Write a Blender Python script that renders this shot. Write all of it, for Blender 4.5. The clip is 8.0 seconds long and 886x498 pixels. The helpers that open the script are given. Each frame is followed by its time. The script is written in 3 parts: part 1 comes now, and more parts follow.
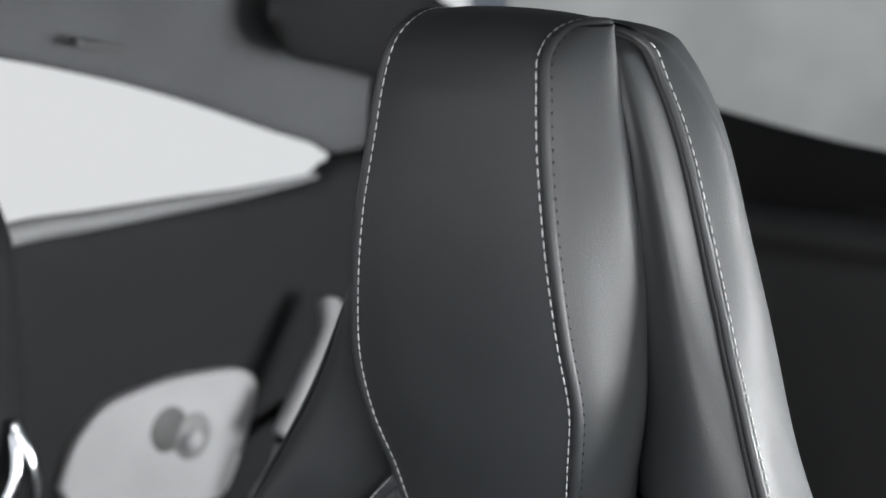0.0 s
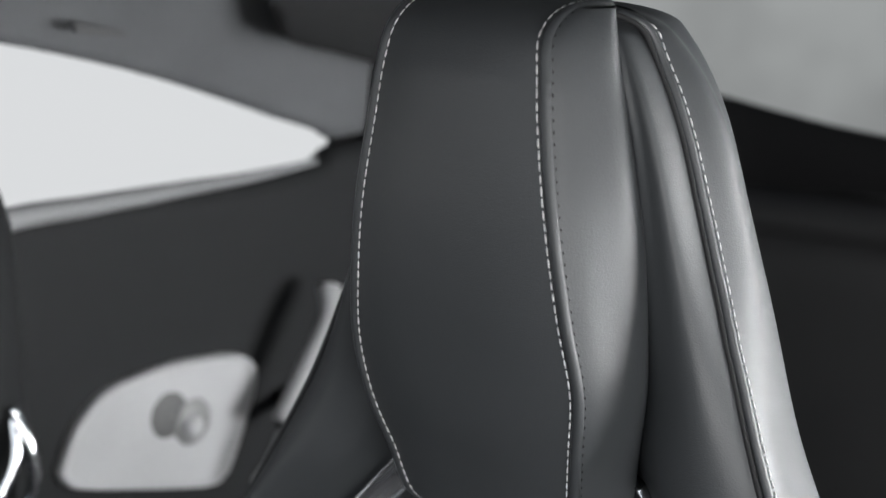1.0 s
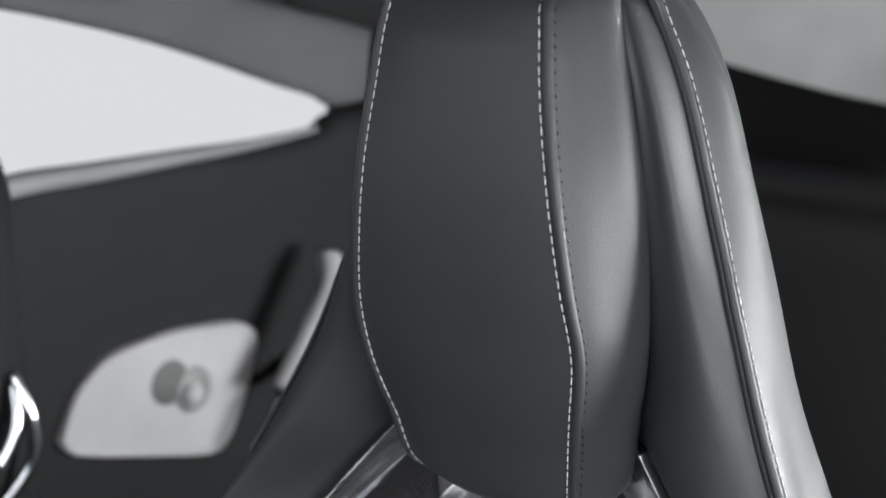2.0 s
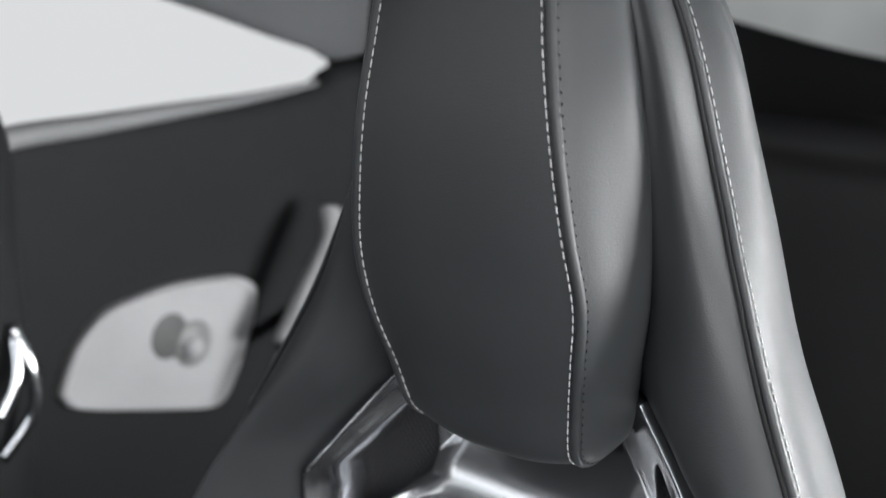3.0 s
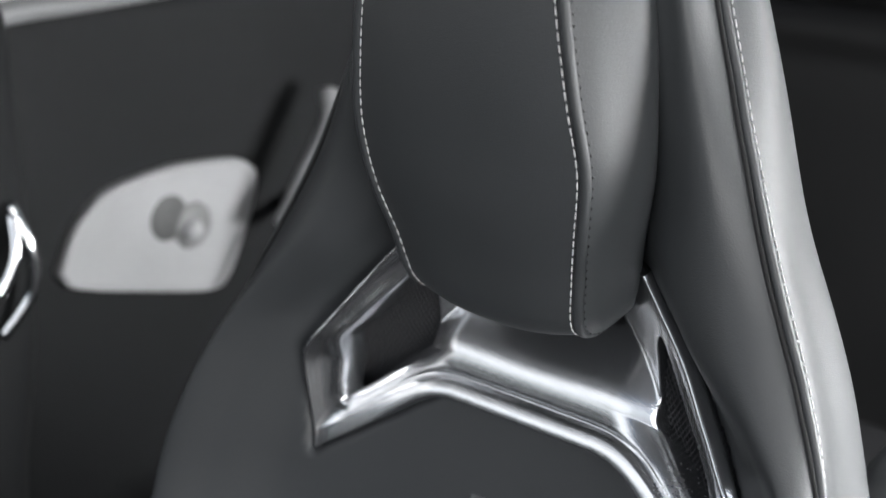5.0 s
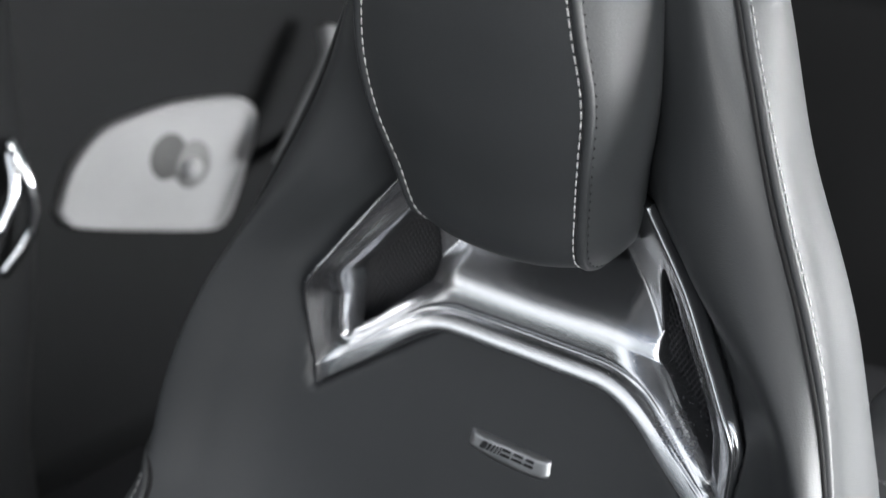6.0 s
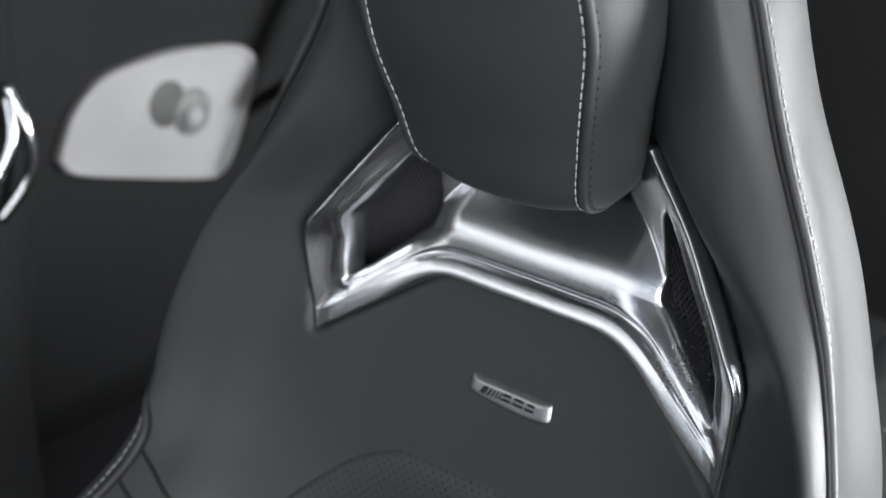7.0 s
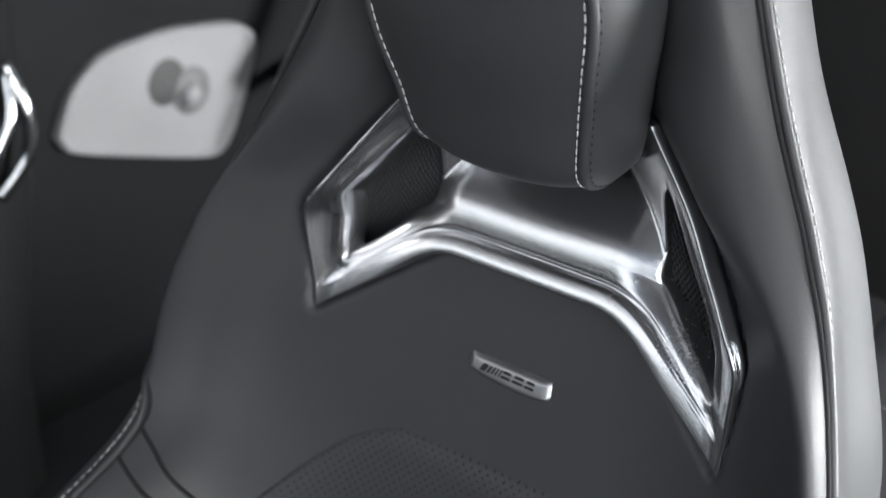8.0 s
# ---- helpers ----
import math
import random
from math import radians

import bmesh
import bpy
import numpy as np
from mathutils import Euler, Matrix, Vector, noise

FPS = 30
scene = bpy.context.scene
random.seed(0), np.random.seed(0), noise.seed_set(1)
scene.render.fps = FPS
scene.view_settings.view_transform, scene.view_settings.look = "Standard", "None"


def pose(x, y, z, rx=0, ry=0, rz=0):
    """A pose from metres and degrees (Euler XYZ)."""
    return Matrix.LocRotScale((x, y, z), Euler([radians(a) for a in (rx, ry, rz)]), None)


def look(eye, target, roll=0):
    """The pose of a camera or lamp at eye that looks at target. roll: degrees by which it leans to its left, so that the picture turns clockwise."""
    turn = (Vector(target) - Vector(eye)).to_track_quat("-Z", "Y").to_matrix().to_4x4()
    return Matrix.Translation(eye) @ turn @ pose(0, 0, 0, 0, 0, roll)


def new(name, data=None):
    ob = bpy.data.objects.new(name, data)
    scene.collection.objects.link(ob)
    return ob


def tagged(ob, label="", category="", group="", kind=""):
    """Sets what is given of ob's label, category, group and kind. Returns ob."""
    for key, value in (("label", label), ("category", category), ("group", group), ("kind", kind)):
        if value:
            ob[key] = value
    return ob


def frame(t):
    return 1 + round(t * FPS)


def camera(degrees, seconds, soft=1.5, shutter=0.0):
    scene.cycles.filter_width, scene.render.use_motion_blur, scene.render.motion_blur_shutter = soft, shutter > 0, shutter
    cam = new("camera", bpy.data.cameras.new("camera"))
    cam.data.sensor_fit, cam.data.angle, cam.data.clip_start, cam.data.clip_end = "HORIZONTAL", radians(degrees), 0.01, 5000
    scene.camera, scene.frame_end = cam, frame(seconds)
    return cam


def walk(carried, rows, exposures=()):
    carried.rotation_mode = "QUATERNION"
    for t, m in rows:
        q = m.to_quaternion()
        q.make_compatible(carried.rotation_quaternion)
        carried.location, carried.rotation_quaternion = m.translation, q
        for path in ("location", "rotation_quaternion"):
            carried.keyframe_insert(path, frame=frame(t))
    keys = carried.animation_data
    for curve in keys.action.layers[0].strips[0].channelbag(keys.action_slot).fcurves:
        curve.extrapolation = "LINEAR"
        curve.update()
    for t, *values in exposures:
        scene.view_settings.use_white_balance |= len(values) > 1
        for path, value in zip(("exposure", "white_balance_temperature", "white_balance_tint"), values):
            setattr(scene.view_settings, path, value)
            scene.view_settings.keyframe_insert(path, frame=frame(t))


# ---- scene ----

# World: x across the car, y to its rear, z up from the cabin floor. The seat's trim corner line lies at y = 0, z = BASE.
BASE = 0.45

# ---- camera ----
cam = camera(35.0, 8.0, soft=1.5)
cam.data.dof.use_dof = True
cam.data.dof.focus_distance = 0.735
cam.data.dof.aperture_fstop = 6.0

# seconds, eye (y, z follow BASE), yaw, pitch, roll
PATH = [
    (0.0, 0.4209, -0.6152, 0.4485, 38.00, -15.00, 0.00),
    (0.5, 0.4206, -0.6147, 0.4478, 38.01, -15.16, 0.00),
    (1.0, 0.4195, -0.6135, 0.4455, 38.01, -15.50, 0.00),
    (2.5, 0.4174, -0.6127, 0.4395, 37.99, -17.47, 0.12),
    (3.0, 0.4165, -0.6121, 0.4350, 37.98, -18.31, 0.22),
    (3.5, 0.4154, -0.6112, 0.4304, 37.97, -19.28, 0.32),
    (4.0, 0.4144, -0.6108, 0.4257, 37.97, -20.22, 0.42),
    (4.5, 0.4133, -0.6092, 0.4212, 37.97, -21.35, 0.47),
    (6.0, 0.4103, -0.6062, 0.4061, 37.98, -24.63, 0.60),
    (6.5, 0.4091, -0.6052, 0.4014, 37.97, -25.62, 0.68),
    (7.0, 0.4083, -0.6042, 0.3972, 37.97, -26.45, 0.73),
    (7.5, 0.4078, -0.6038, 0.3950, 37.96, -27.05, 0.77),
    (8.0, 0.4077, -0.6037, 0.3943, 37.94, -27.22, 0.79),
]
walk(cam, [(t, Matrix.Translation((x, y, z + BASE)) @ pose(0, 0, 0, 0, 0, w) @ pose(0, 0, 0, 90 + p) @ pose(0, 0, 0, 0, 0, r)) for t, x, y, z, w, p, r in PATH])

# ---- light ----
world = bpy.data.worlds.new("sky")
scene.world = world
world.use_nodes = True
wn = world.node_tree
sky = wn.nodes.new("ShaderNodeTexSky")
sky.sky_type, sky.sun_disc, sky.sun_elevation, sky.sun_rotation = "NISHITA", False, radians(38), radians(100)
wn.nodes["Background"].inputs["Strength"].default_value = 0.06
wn.links.new(sky.outputs["Color"], wn.nodes["Background"].inputs["Color"])


def area(name, eye, target, sx, sy, power, color=(1, 1, 1)):
    lamp = bpy.data.lights.new(name, "AREA")
    lamp.shape, lamp.size, lamp.size_y, lamp.energy, lamp.color = "RECTANGLE", sx, sy, power, color
    ob = new(name, lamp)
    ob.matrix_world = look(eye, target)
    return ob


# daylight in the open near door, the windscreen, the rear glass and the far window
area("near_door_daylight", (1.06, 0.84, BASE + 0.09), (0.1, 0.08, BASE + 0.02), 1.05, 0.46, 96, (0.975, 0.99, 1.0))
area("front_door_daylight", (1.08, -0.55, BASE + 0.16), (0.0, 0.0, BASE), 0.9, 0.60, 16, (1.0, 1.0, 1.0))
area("windscreen_daylight", (-0.30, -1.10, BASE + 0.42), (0.0, 0.0, BASE - 0.10), 2.0, 0.50, 5.0, (1.0, 1.0, 1.0))
sun = bpy.data.lights.new("overcast_sun", "SUN")
sun.energy, sun.angle, sun.color = 0.7, radians(20), (1.0, 0.98, 0.95)
new("overcast_sun", sun).matrix_world = look((3.0, -0.5, 2.5), (0, 0, 0.2))
scene.view_settings.exposure = 0.0


# ---- materials ----
def material(name, color, rough=0.5, metal=0.0, spec=0.5):
    m = bpy.data.materials.new(name)
    m.use_nodes = True
    b = m.node_tree.nodes["Principled BSDF"]
    b.inputs["Base Color"].default_value = (*color, 1)
    b.inputs["Roughness"].default_value, b.inputs["Metallic"].default_value = rough, metal
    b.inputs["Specular IOR Level"].default_value = spec
    return m, m.node_tree, b


def vary(tree, bsdf, color, scale, amount, rough, rough_amount):
    """Two scales of soft variation in colour and gloss."""
    at = tree.nodes.new("ShaderNodeTexCoord").outputs["Object"]
    wide, fine = tree.nodes.new("ShaderNodeTexNoise"), tree.nodes.new("ShaderNodeTexNoise")
    wide.inputs["Scale"].default_value, fine.inputs["Scale"].default_value = scale, scale * 30
    for n in (wide, fine):
        n.inputs["Detail"].default_value = 4
        tree.links.new(at, n.inputs["Vector"])
    both = tree.nodes.new("ShaderNodeMath")
    both.operation = "MULTIPLY_ADD"
    both.inputs[1].default_value = 0.4
    tree.links.new(fine.outputs["Fac"], both.inputs[0])
    tree.links.new(wide.outputs["Fac"], both.inputs[2])
    for socket, low, high in ((None, 1 - amount, 1 + amount), ("Roughness", rough - rough_amount, rough + rough_amount)):
        span = tree.nodes.new("ShaderNodeMapRange")
        span.inputs["From Min"].default_value, span.inputs["From Max"].default_value = 0.4, 1.0
        span.inputs["To Min"].default_value, span.inputs["To Max"].default_value = low, high
        tree.links.new(both.outputs[0], span.inputs["Value"])
        if socket:
            tree.links.new(span.outputs[0], bsdf.inputs[socket])
        else:
            tint = tree.nodes.new("ShaderNodeVectorMath")
            tint.operation = "SCALE"
            tint.inputs[0].default_value = color
            tree.links.new(span.outputs[0], tint.inputs["Scale"])
            tree.links.new(tint.outputs[0], bsdf.inputs["Base Color"])
    return at


def grain(tree, bsdf, at, scale, depth):
    """Fine leather grain: pebbles with creases between them."""
    cells, soft = tree.nodes.new("ShaderNodeTexVoronoi"), tree.nodes.new("ShaderNodeTexNoise")
    cells.feature, cells.inputs["Scale"].default_value = "DISTANCE_TO_EDGE", scale
    soft.inputs["Scale"].default_value = scale * 0.9
    tree.links.new(at, cells.inputs["Vector"])
    tree.links.new(at, soft.inputs["Vector"])
    mix = tree.nodes.new("ShaderNodeMath")
    mix.operation = "ADD"
    tree.links.new(cells.outputs["Distance"], mix.inputs[0])
    tree.links.new(soft.outputs["Fac"], mix.inputs[1])
    bump = tree.nodes.new("ShaderNodeBump")
    bump.inputs["Strength"].default_value, bump.inputs["Distance"].default_value = 0.35, depth
    tree.links.new(mix.outputs[0], bump.inputs["Height"])
    tree.links.new(bump.outputs["Normal"], bsdf.inputs["Normal"])
    return bump


def leather(name, color, rough):
    m, tree, b = material(name, color, rough)
    at = vary(tree, b, color, 9, 0.10, rough, 0.05)
    grain(tree, b, at, 900, 0.0003)
    return m


def plastic(name, color, rough, spec=0.5):
    m, tree, b = material(name, color, rough, spec=spec)
    vary(tree, b, color, 6, 0.15, rough, 0.05)
    return m


LEATHER = leather("charcoal_leather", (0.0395, 0.0425, 0.0455), 0.50)
LEATHER_SIDE = leather("charcoal_side_leather", (0.0395, 0.0425, 0.0455), 0.46)
SEAM_DARK = plastic("black_seam_thread", (0.010, 0.010, 0.011), 0.8)
THREAD, tree, b = material("pale_thread", (0.62, 0.62, 0.62), 0.7)
SILVER, tree, b = material("satin_silver", (0.70, 0.71, 0.73), 0.24, 1.0)
vary(tree, b, (0.70, 0.71, 0.73), 14, 0.04, 0.27, 0.008)
CHROME, tree, b = material("chrome", (0.75, 0.76, 0.78), 0.12, 1.0)
DARK_METAL, tree, b = material("blackened_metal", (0.075, 0.075, 0.08), 0.4, 0.8)
BLACK = plastic("black_plastic", (0.006, 0.006, 0.0065), 0.7, 0.15)
DOOR = plastic("dark_door_trim", (0.009, 0.0095, 0.0102), 0.75, 0.2)
HEADLINER = plastic("grey_headliner", (0.085, 0.087, 0.091), 0.9, 0.1)
ALUMINIUM = plastic("pale_speaker_metal", (0.31, 0.31, 0.315), 0.5)
GLASS, tree, b = material("glass", (1, 1, 1), 0.0)
b.inputs["Transmission Weight"].default_value, b.inputs["IOR"].default_value = 1.0, 1.01
GLOW = bpy.data.materials.new("overcast_distance")
GLOW.use_nodes = True
g = GLOW.node_tree.nodes["Principled BSDF"]
g.inputs["Base Color"].default_value = (0, 0, 0, 1)
g.inputs["Emission Color"].default_value = (0.96, 0.98, 1, 1)
g.inputs["Emission Strength"].default_value = 0.72


# ---- shaping helpers ----
BLUR = [(o * 0.007, w) for o, w in zip(range(-3, 4), (0.05, 0.12, 0.2, 0.26, 0.2, 0.12, 0.05))]


def pchip(xs, ys, soft=True):
    """A smooth curve near (xs, ys) that does not overshoot; returns a function."""
    xs, ys = np.array(xs, float), np.array(ys, float)
    h, d = np.diff(xs), np.diff(ys) / np.diff(xs)
    m = np.zeros(len(xs))
    m[0], m[-1] = d[0], d[-1]
    for k in range(1, len(xs) - 1):
        if d[k - 1] * d[k] > 0:
            w1, w2 = 2 * h[k] + h[k - 1], h[k] + 2 * h[k - 1]
            m[k] = (w1 + w2) / (w1 / d[k - 1] + w2 / d[k])

    def at(x):
        return sum(w * raw(x + o) for o, w in BLUR) if soft else raw(x)

    def raw(x):
        x = np.clip(x, xs[0], xs[-1])
        k = np.clip(np.searchsorted(xs, x) - 1, 0, len(h) - 1)
        t = (x - xs[k]) / h[k]
        return (ys[k] * (2 * t**3 - 3 * t**2 + 1) + h[k] * m[k] * (t**3 - 2 * t**2 + t)
                + ys[k + 1] * (3 * t**2 - 2 * t**3) + h[k] * m[k + 1] * (t**3 - t**2))
    return at


def spline(points, n):
    """n points on a centripetal smooth curve through the given ones."""
    p = np.array(points, float)
    s = np.r_[0, np.cumsum(np.sqrt(np.linalg.norm(np.diff(p, axis=0), axis=1)))]
    u = np.linspace(0, s[-1], n)
    slope = np.gradient(p, s, axis=0)
    k = np.clip(np.searchsorted(s, u) - 1, 0, len(s) - 2)
    h = (s[k + 1] - s[k])[:, None]
    t = ((u - s[k])[:, None]) / h
    return (p[k] * (2 * t**3 - 3 * t**2 + 1) + h * slope[k] * (t**3 - 2 * t**2 + t)
            + p[k + 1] * (3 * t**2 - 2 * t**3) + h * slope[k + 1] * (t**3 - t**2))


def even(path, n):
    """The path again, at n points evenly far apart."""
    path = np.array(path, float)
    s = np.r_[0, np.cumsum(np.linalg.norm(np.diff(path, axis=0), axis=1))]
    return np.stack([np.interp(np.linspace(0, s[-1], n), s, path[:, k]) for k in range(path.shape[1])], 1)


def cornered(points, counts, radius):
    """A polyline with rounded corners: counts[i] samples on its i-th leg, so that paths of alike corners run side by side."""
    p = np.array(points, float)
    legs = []
    for k, n in enumerate(counts):
        t = (np.arange(n) / n)[:, None]
        legs.append(p[k] + (p[k + 1] - p[k]) * t)
    line = np.vstack(legs + [p[-1:]])
    for _ in range(radius):
        line[1:-1] = 0.25 * line[:-2] + 0.5 * line[1:-1] + 0.25 * line[2:]
    return line


def part(name, bm, mat, parent=None, label="", smooth=True, kind=""):
    me = bpy.data.meshes.new(name)
    bm.to_mesh(me)
    bm.free()
    me.materials.append(mat)
    if smooth:
        me.polygons.foreach_set("use_smooth", [True] * len(me.polygons))
    ob = new(name, me)
    if parent:
        ob.parent = parent
    return tagged(ob, label, kind=kind)


def thing(name, label, category, at=(0, 0, 0), group="", kind=""):
    ob = new(name)
    ob.location = at
    ob.empty_display_size = 0.05
    return tagged(ob, label, category, group, kind)


def grid(rows, close_u=False, close_v=False):
    """A bmesh sheet through rows of points."""
    bm = bmesh.new()
    v = [[bm.verts.new(p) for p in row] for row in rows]
    nu, nv = len(v), len(v[0])
    for a in range(nu if close_u else nu - 1):
        for c in range(nv if close_v else nv - 1):
            quad = (v[a][c], v[(a + 1) % nu][c], v[(a + 1) % nu][(c + 1) % nv], v[a][(c + 1) % nv])
            if len(set(quad)) == 4:
                bm.faces.new(quad)
    return bm


def faced(bm, way):
    """Turns the faces so that they look along way on the whole."""
    bm.normal_update()
    total = sum((f.normal * f.calc_area() for f in bm.faces), Vector())
    if total.dot(Vector(way)) < 0:
        bmesh.ops.reverse_faces(bm, faces=bm.faces[:])
    return bm


def tube(path, radius, sides=8, bm=None, flat=1.0):
    bm = bm or bmesh.new()
    p = np.array(path, float)
    tang = np.gradient(p, axis=0)
    tang /= np.linalg.norm(tang, axis=1)[:, None]
    ref = np.array([0.31, 0.17, 0.93])
    ref = np.array([0.9, 0.3, 0.1]) if abs(tang[0] @ ref) > 0.9 else ref
    rings = []
    for q, t in zip(p, tang):
        a = np.cross(t, ref)
        a /= np.linalg.norm(a)
        c = np.cross(t, a)
        ref = np.cross(a, t)
        rings.append([bm.verts.new(q + radius * (math.cos(k) * a + flat * math.sin(k) * c)) for k in np.linspace(0, 2 * math.pi, sides, False)])
    for r0, r1 in zip(rings, rings[1:]):
        for k in range(sides):
            bm.faces.new((r0[k], r0[(k + 1) % sides], r1[(k + 1) % sides], r1[k]))
    bm.faces.new(rings[0][::-1])
    bm.faces.new(rings[-1])
    return bm


def stitches(path, pitch=0.0058, length=0.0044, radius=0.00043, slant=(0, 0, 0)):
    """A row of thread dashes along a path, one mesh."""
    p = np.array(path, float)
    s = np.r_[0, np.cumsum(np.linalg.norm(np.diff(p, axis=0), axis=1))]
    bm = bmesh.new()
    for a in np.arange(0.002, s[-1] - length, pitch):
        a += random.uniform(-0.0003, 0.0003)
        w = np.linspace(a, a + length * random.uniform(0.92, 1.05), 5)
        line = np.stack([np.interp(w, s, p[:, k]) for k in range(3)], 1)
        line += np.outer(np.linspace(-0.5, 0.5, 5), slant)
        ends = np.array([0.55, 0.95, 1, 0.95, 0.55]) * radius
        tube_rows(bm, line, ends)
    return bm


def tube_rows(bm, line, radii, sides=6):
    tang = np.gradient(line, axis=0)
    tang /= np.linalg.norm(tang, axis=1)[:, None]
    rings = []
    for q, t, r in zip(line, tang, radii):
        a = np.cross(t, (0.31, 0.67, 0.21))
        a /= np.linalg.norm(a)
        c = np.cross(t, a)
        rings.append([bm.verts.new(q + r * (math.cos(k) * a + math.sin(k) * c)) for k in np.linspace(0, 2 * math.pi, sides, False)])
    for r0, r1 in zip(rings, rings[1:]):
        for k in range(sides):
            bm.faces.new((r0[k], r0[(k + 1) % sides], r1[(k + 1) % sides], r1[k]))
    bm.faces.new(rings[0][::-1])
    bm.faces.new(rings[-1])


def slab(outline, depth, axis, bevel=0.003, segments=2):
    """A plate: an outline in the two other axes, extruded by depth along axis, with bevelled edges."""
    bm = bmesh.new()
    n = Vector([1.0 if k == axis else 0.0 for k in range(3)])
    f = bm.faces.new([bm.verts.new(p) for p in outline])
    out = bmesh.ops.extrude_face_region(bm, geom=[f])
    bmesh.ops.translate(bm, verts=[v for v in out["geom"] if isinstance(v, bmesh.types.BMVert)], vec=n * depth)
    bmesh.ops.recalc_face_normals(bm, faces=bm.faces[:])
    if bevel:
        edges = [e for e in bm.edges if abs((e.verts[0].co - e.verts[1].co).normalized().dot(n)) < 0.5]
        bmesh.ops.bevel(bm, geom=edges, offset=bevel, segments=segments, profile=0.5, affect="EDGES")
    return bm


def box(x0, x1, y0, y1, z0, z1, bevel=0.004, segments=2):
    bm = bmesh.new()
    bmesh.ops.create_cube(bm, size=1)
    bmesh.ops.scale(bm, verts=bm.verts, vec=(x1 - x0, y1 - y0, z1 - z0))
    bmesh.ops.translate(bm, verts=bm.verts, vec=((x0 + x1) / 2, (y0 + y1) / 2, (z0 + z1) / 2))
    if bevel:
        bmesh.ops.bevel(bm, geom=bm.edges[:], offset=bevel, segments=segments, profile=0.5, affect="EDGES")
    return bm


def smooth01(x):
    x = np.clip(x, 0, 1)
    return x * x * (3 - 2 * x)


def inside(poly, x, z):
    """How far (x, z) lies inside a closed outline (below 0: outside)."""
    p = np.array(poly, float)
    q = np.roll(p, -1, 0)
    at, d = np.array([x, z]), q - p
    t = np.clip(((at - p) * d).sum(1) / (d * d).sum(1), 0, 1)
    near = np.linalg.norm(p + d * t[:, None] - at, axis=1).min()
    cross = ((p[:, 1] > z) != (q[:, 1] > z)) & (x < (q[:, 0] - p[:, 0]) * (z - p[:, 1]) / (q[:, 1] - p[:, 1] + 1e-12) + p[:, 0])
    return near if cross.sum() % 2 else -near


# ---- the seat ----
seat = thing("car_seat", "charcoal leather sports seat with pale stitching and silver headrest trim", "car seat", (0, 0, BASE))

# Half sections of the backrest by height: foot of the bolster, crest, seam, flank, rear corner.
HEIGHTS = [-0.45, -0.30, -0.20, -0.17, -0.15, -0.12, -0.085, -0.045, -0.01, 0.03, 0.05, 0.086, 0.142, 0.20, 0.26, 0.31, 0.345, 0.368, 0.39]
crest_y = pchip(HEIGHTS, [-0.2888, -0.2758, -0.2358, -0.1978, -0.1478, -0.1085, -0.0935, -0.0832, -0.0719, -0.0568, -0.0481, -0.0377, -0.0245, -0.0223, -0.0201, -0.0220, -0.0220, -0.0180, -0.0100])
seam_x = pchip(HEIGHTS, [0.2429, 0.2429, 0.2419, 0.2419, 0.2371, 0.2354, 0.2359, 0.2287, 0.2175, 0.2021, 0.1942, 0.1780, 0.1508, 0.1285, 0.1064, 0.0920, 0.0785, 0.0650, 0.0460])
seam_y = pchip(HEIGHTS, [-0.2738, -0.2598, -0.2198, -0.1818, -0.1328, -0.0935, -0.0785, -0.0672, -0.0539, -0.0358, -0.0281, -0.0187, -0.0085, -0.0023, 0.0049, 0.0040, 0.0020, 0.0000, -0.0030])
foot_x = pchip(HEIGHTS, [0.1200, 0.1200, 0.1300, 0.1350, 0.1400, 0.1450, 0.1480, 0.1500, 0.1520, 0.1460, 0.1300, 0.1020, 0.0700, 0.0825, 0.0805, 0.0765, 0.0685, 0.0605, 0.0500])
foot_y = pchip(HEIGHTS, [-0.1500, -0.1150, -0.0850, -0.0720, -0.0620, -0.0500, -0.0340, -0.0240, -0.0260, -0.0220, -0.0120, 0.0000, 0.0030, -0.0125, -0.0185, -0.0235, -0.0250, -0.0240, -0.0160])
mid_y = pchip(HEIGHTS, [-0.15, -0.10, -0.066, -0.055, -0.048, -0.036, -0.022, -0.008, 0.003, 0.012, 0.018, 0.03, 0.04, 0.04, 0.035, 0.03, 0.03, 0.03, 0.02])
flank_x = pchip(HEIGHTS, [-0.0129, -0.0129, -0.0149, -0.0159, -0.0121, -0.0124, -0.0149, -0.0147, -0.0145, -0.0121, -0.0097, -0.0070, -0.0038, 0.0015, 0.0071, 0.0080, 0.0050, -0.0010, -0.0080])
rear_y = pchip(HEIGHTS, [0.05, 0.055, 0.06, 0.062, 0.065, 0.07, 0.075, 0.08, 0.085, 0.09, 0.09, 0.09, 0.09, 0.09, 0.085, 0.078, 0.070, 0.062, 0.05])
TRIM_OUTLINE = [(-0.1465, -0.0590), (-0.063, 0.0005), (0.063, 0.0005), (0.1465, -0.0590), (0.1525, 0.0134), (0.107, 0.0775), (0.0753, 0.115), (-0.0753, 0.115), (-0.107, 0.0775), (-0.1525, 0.0134)]


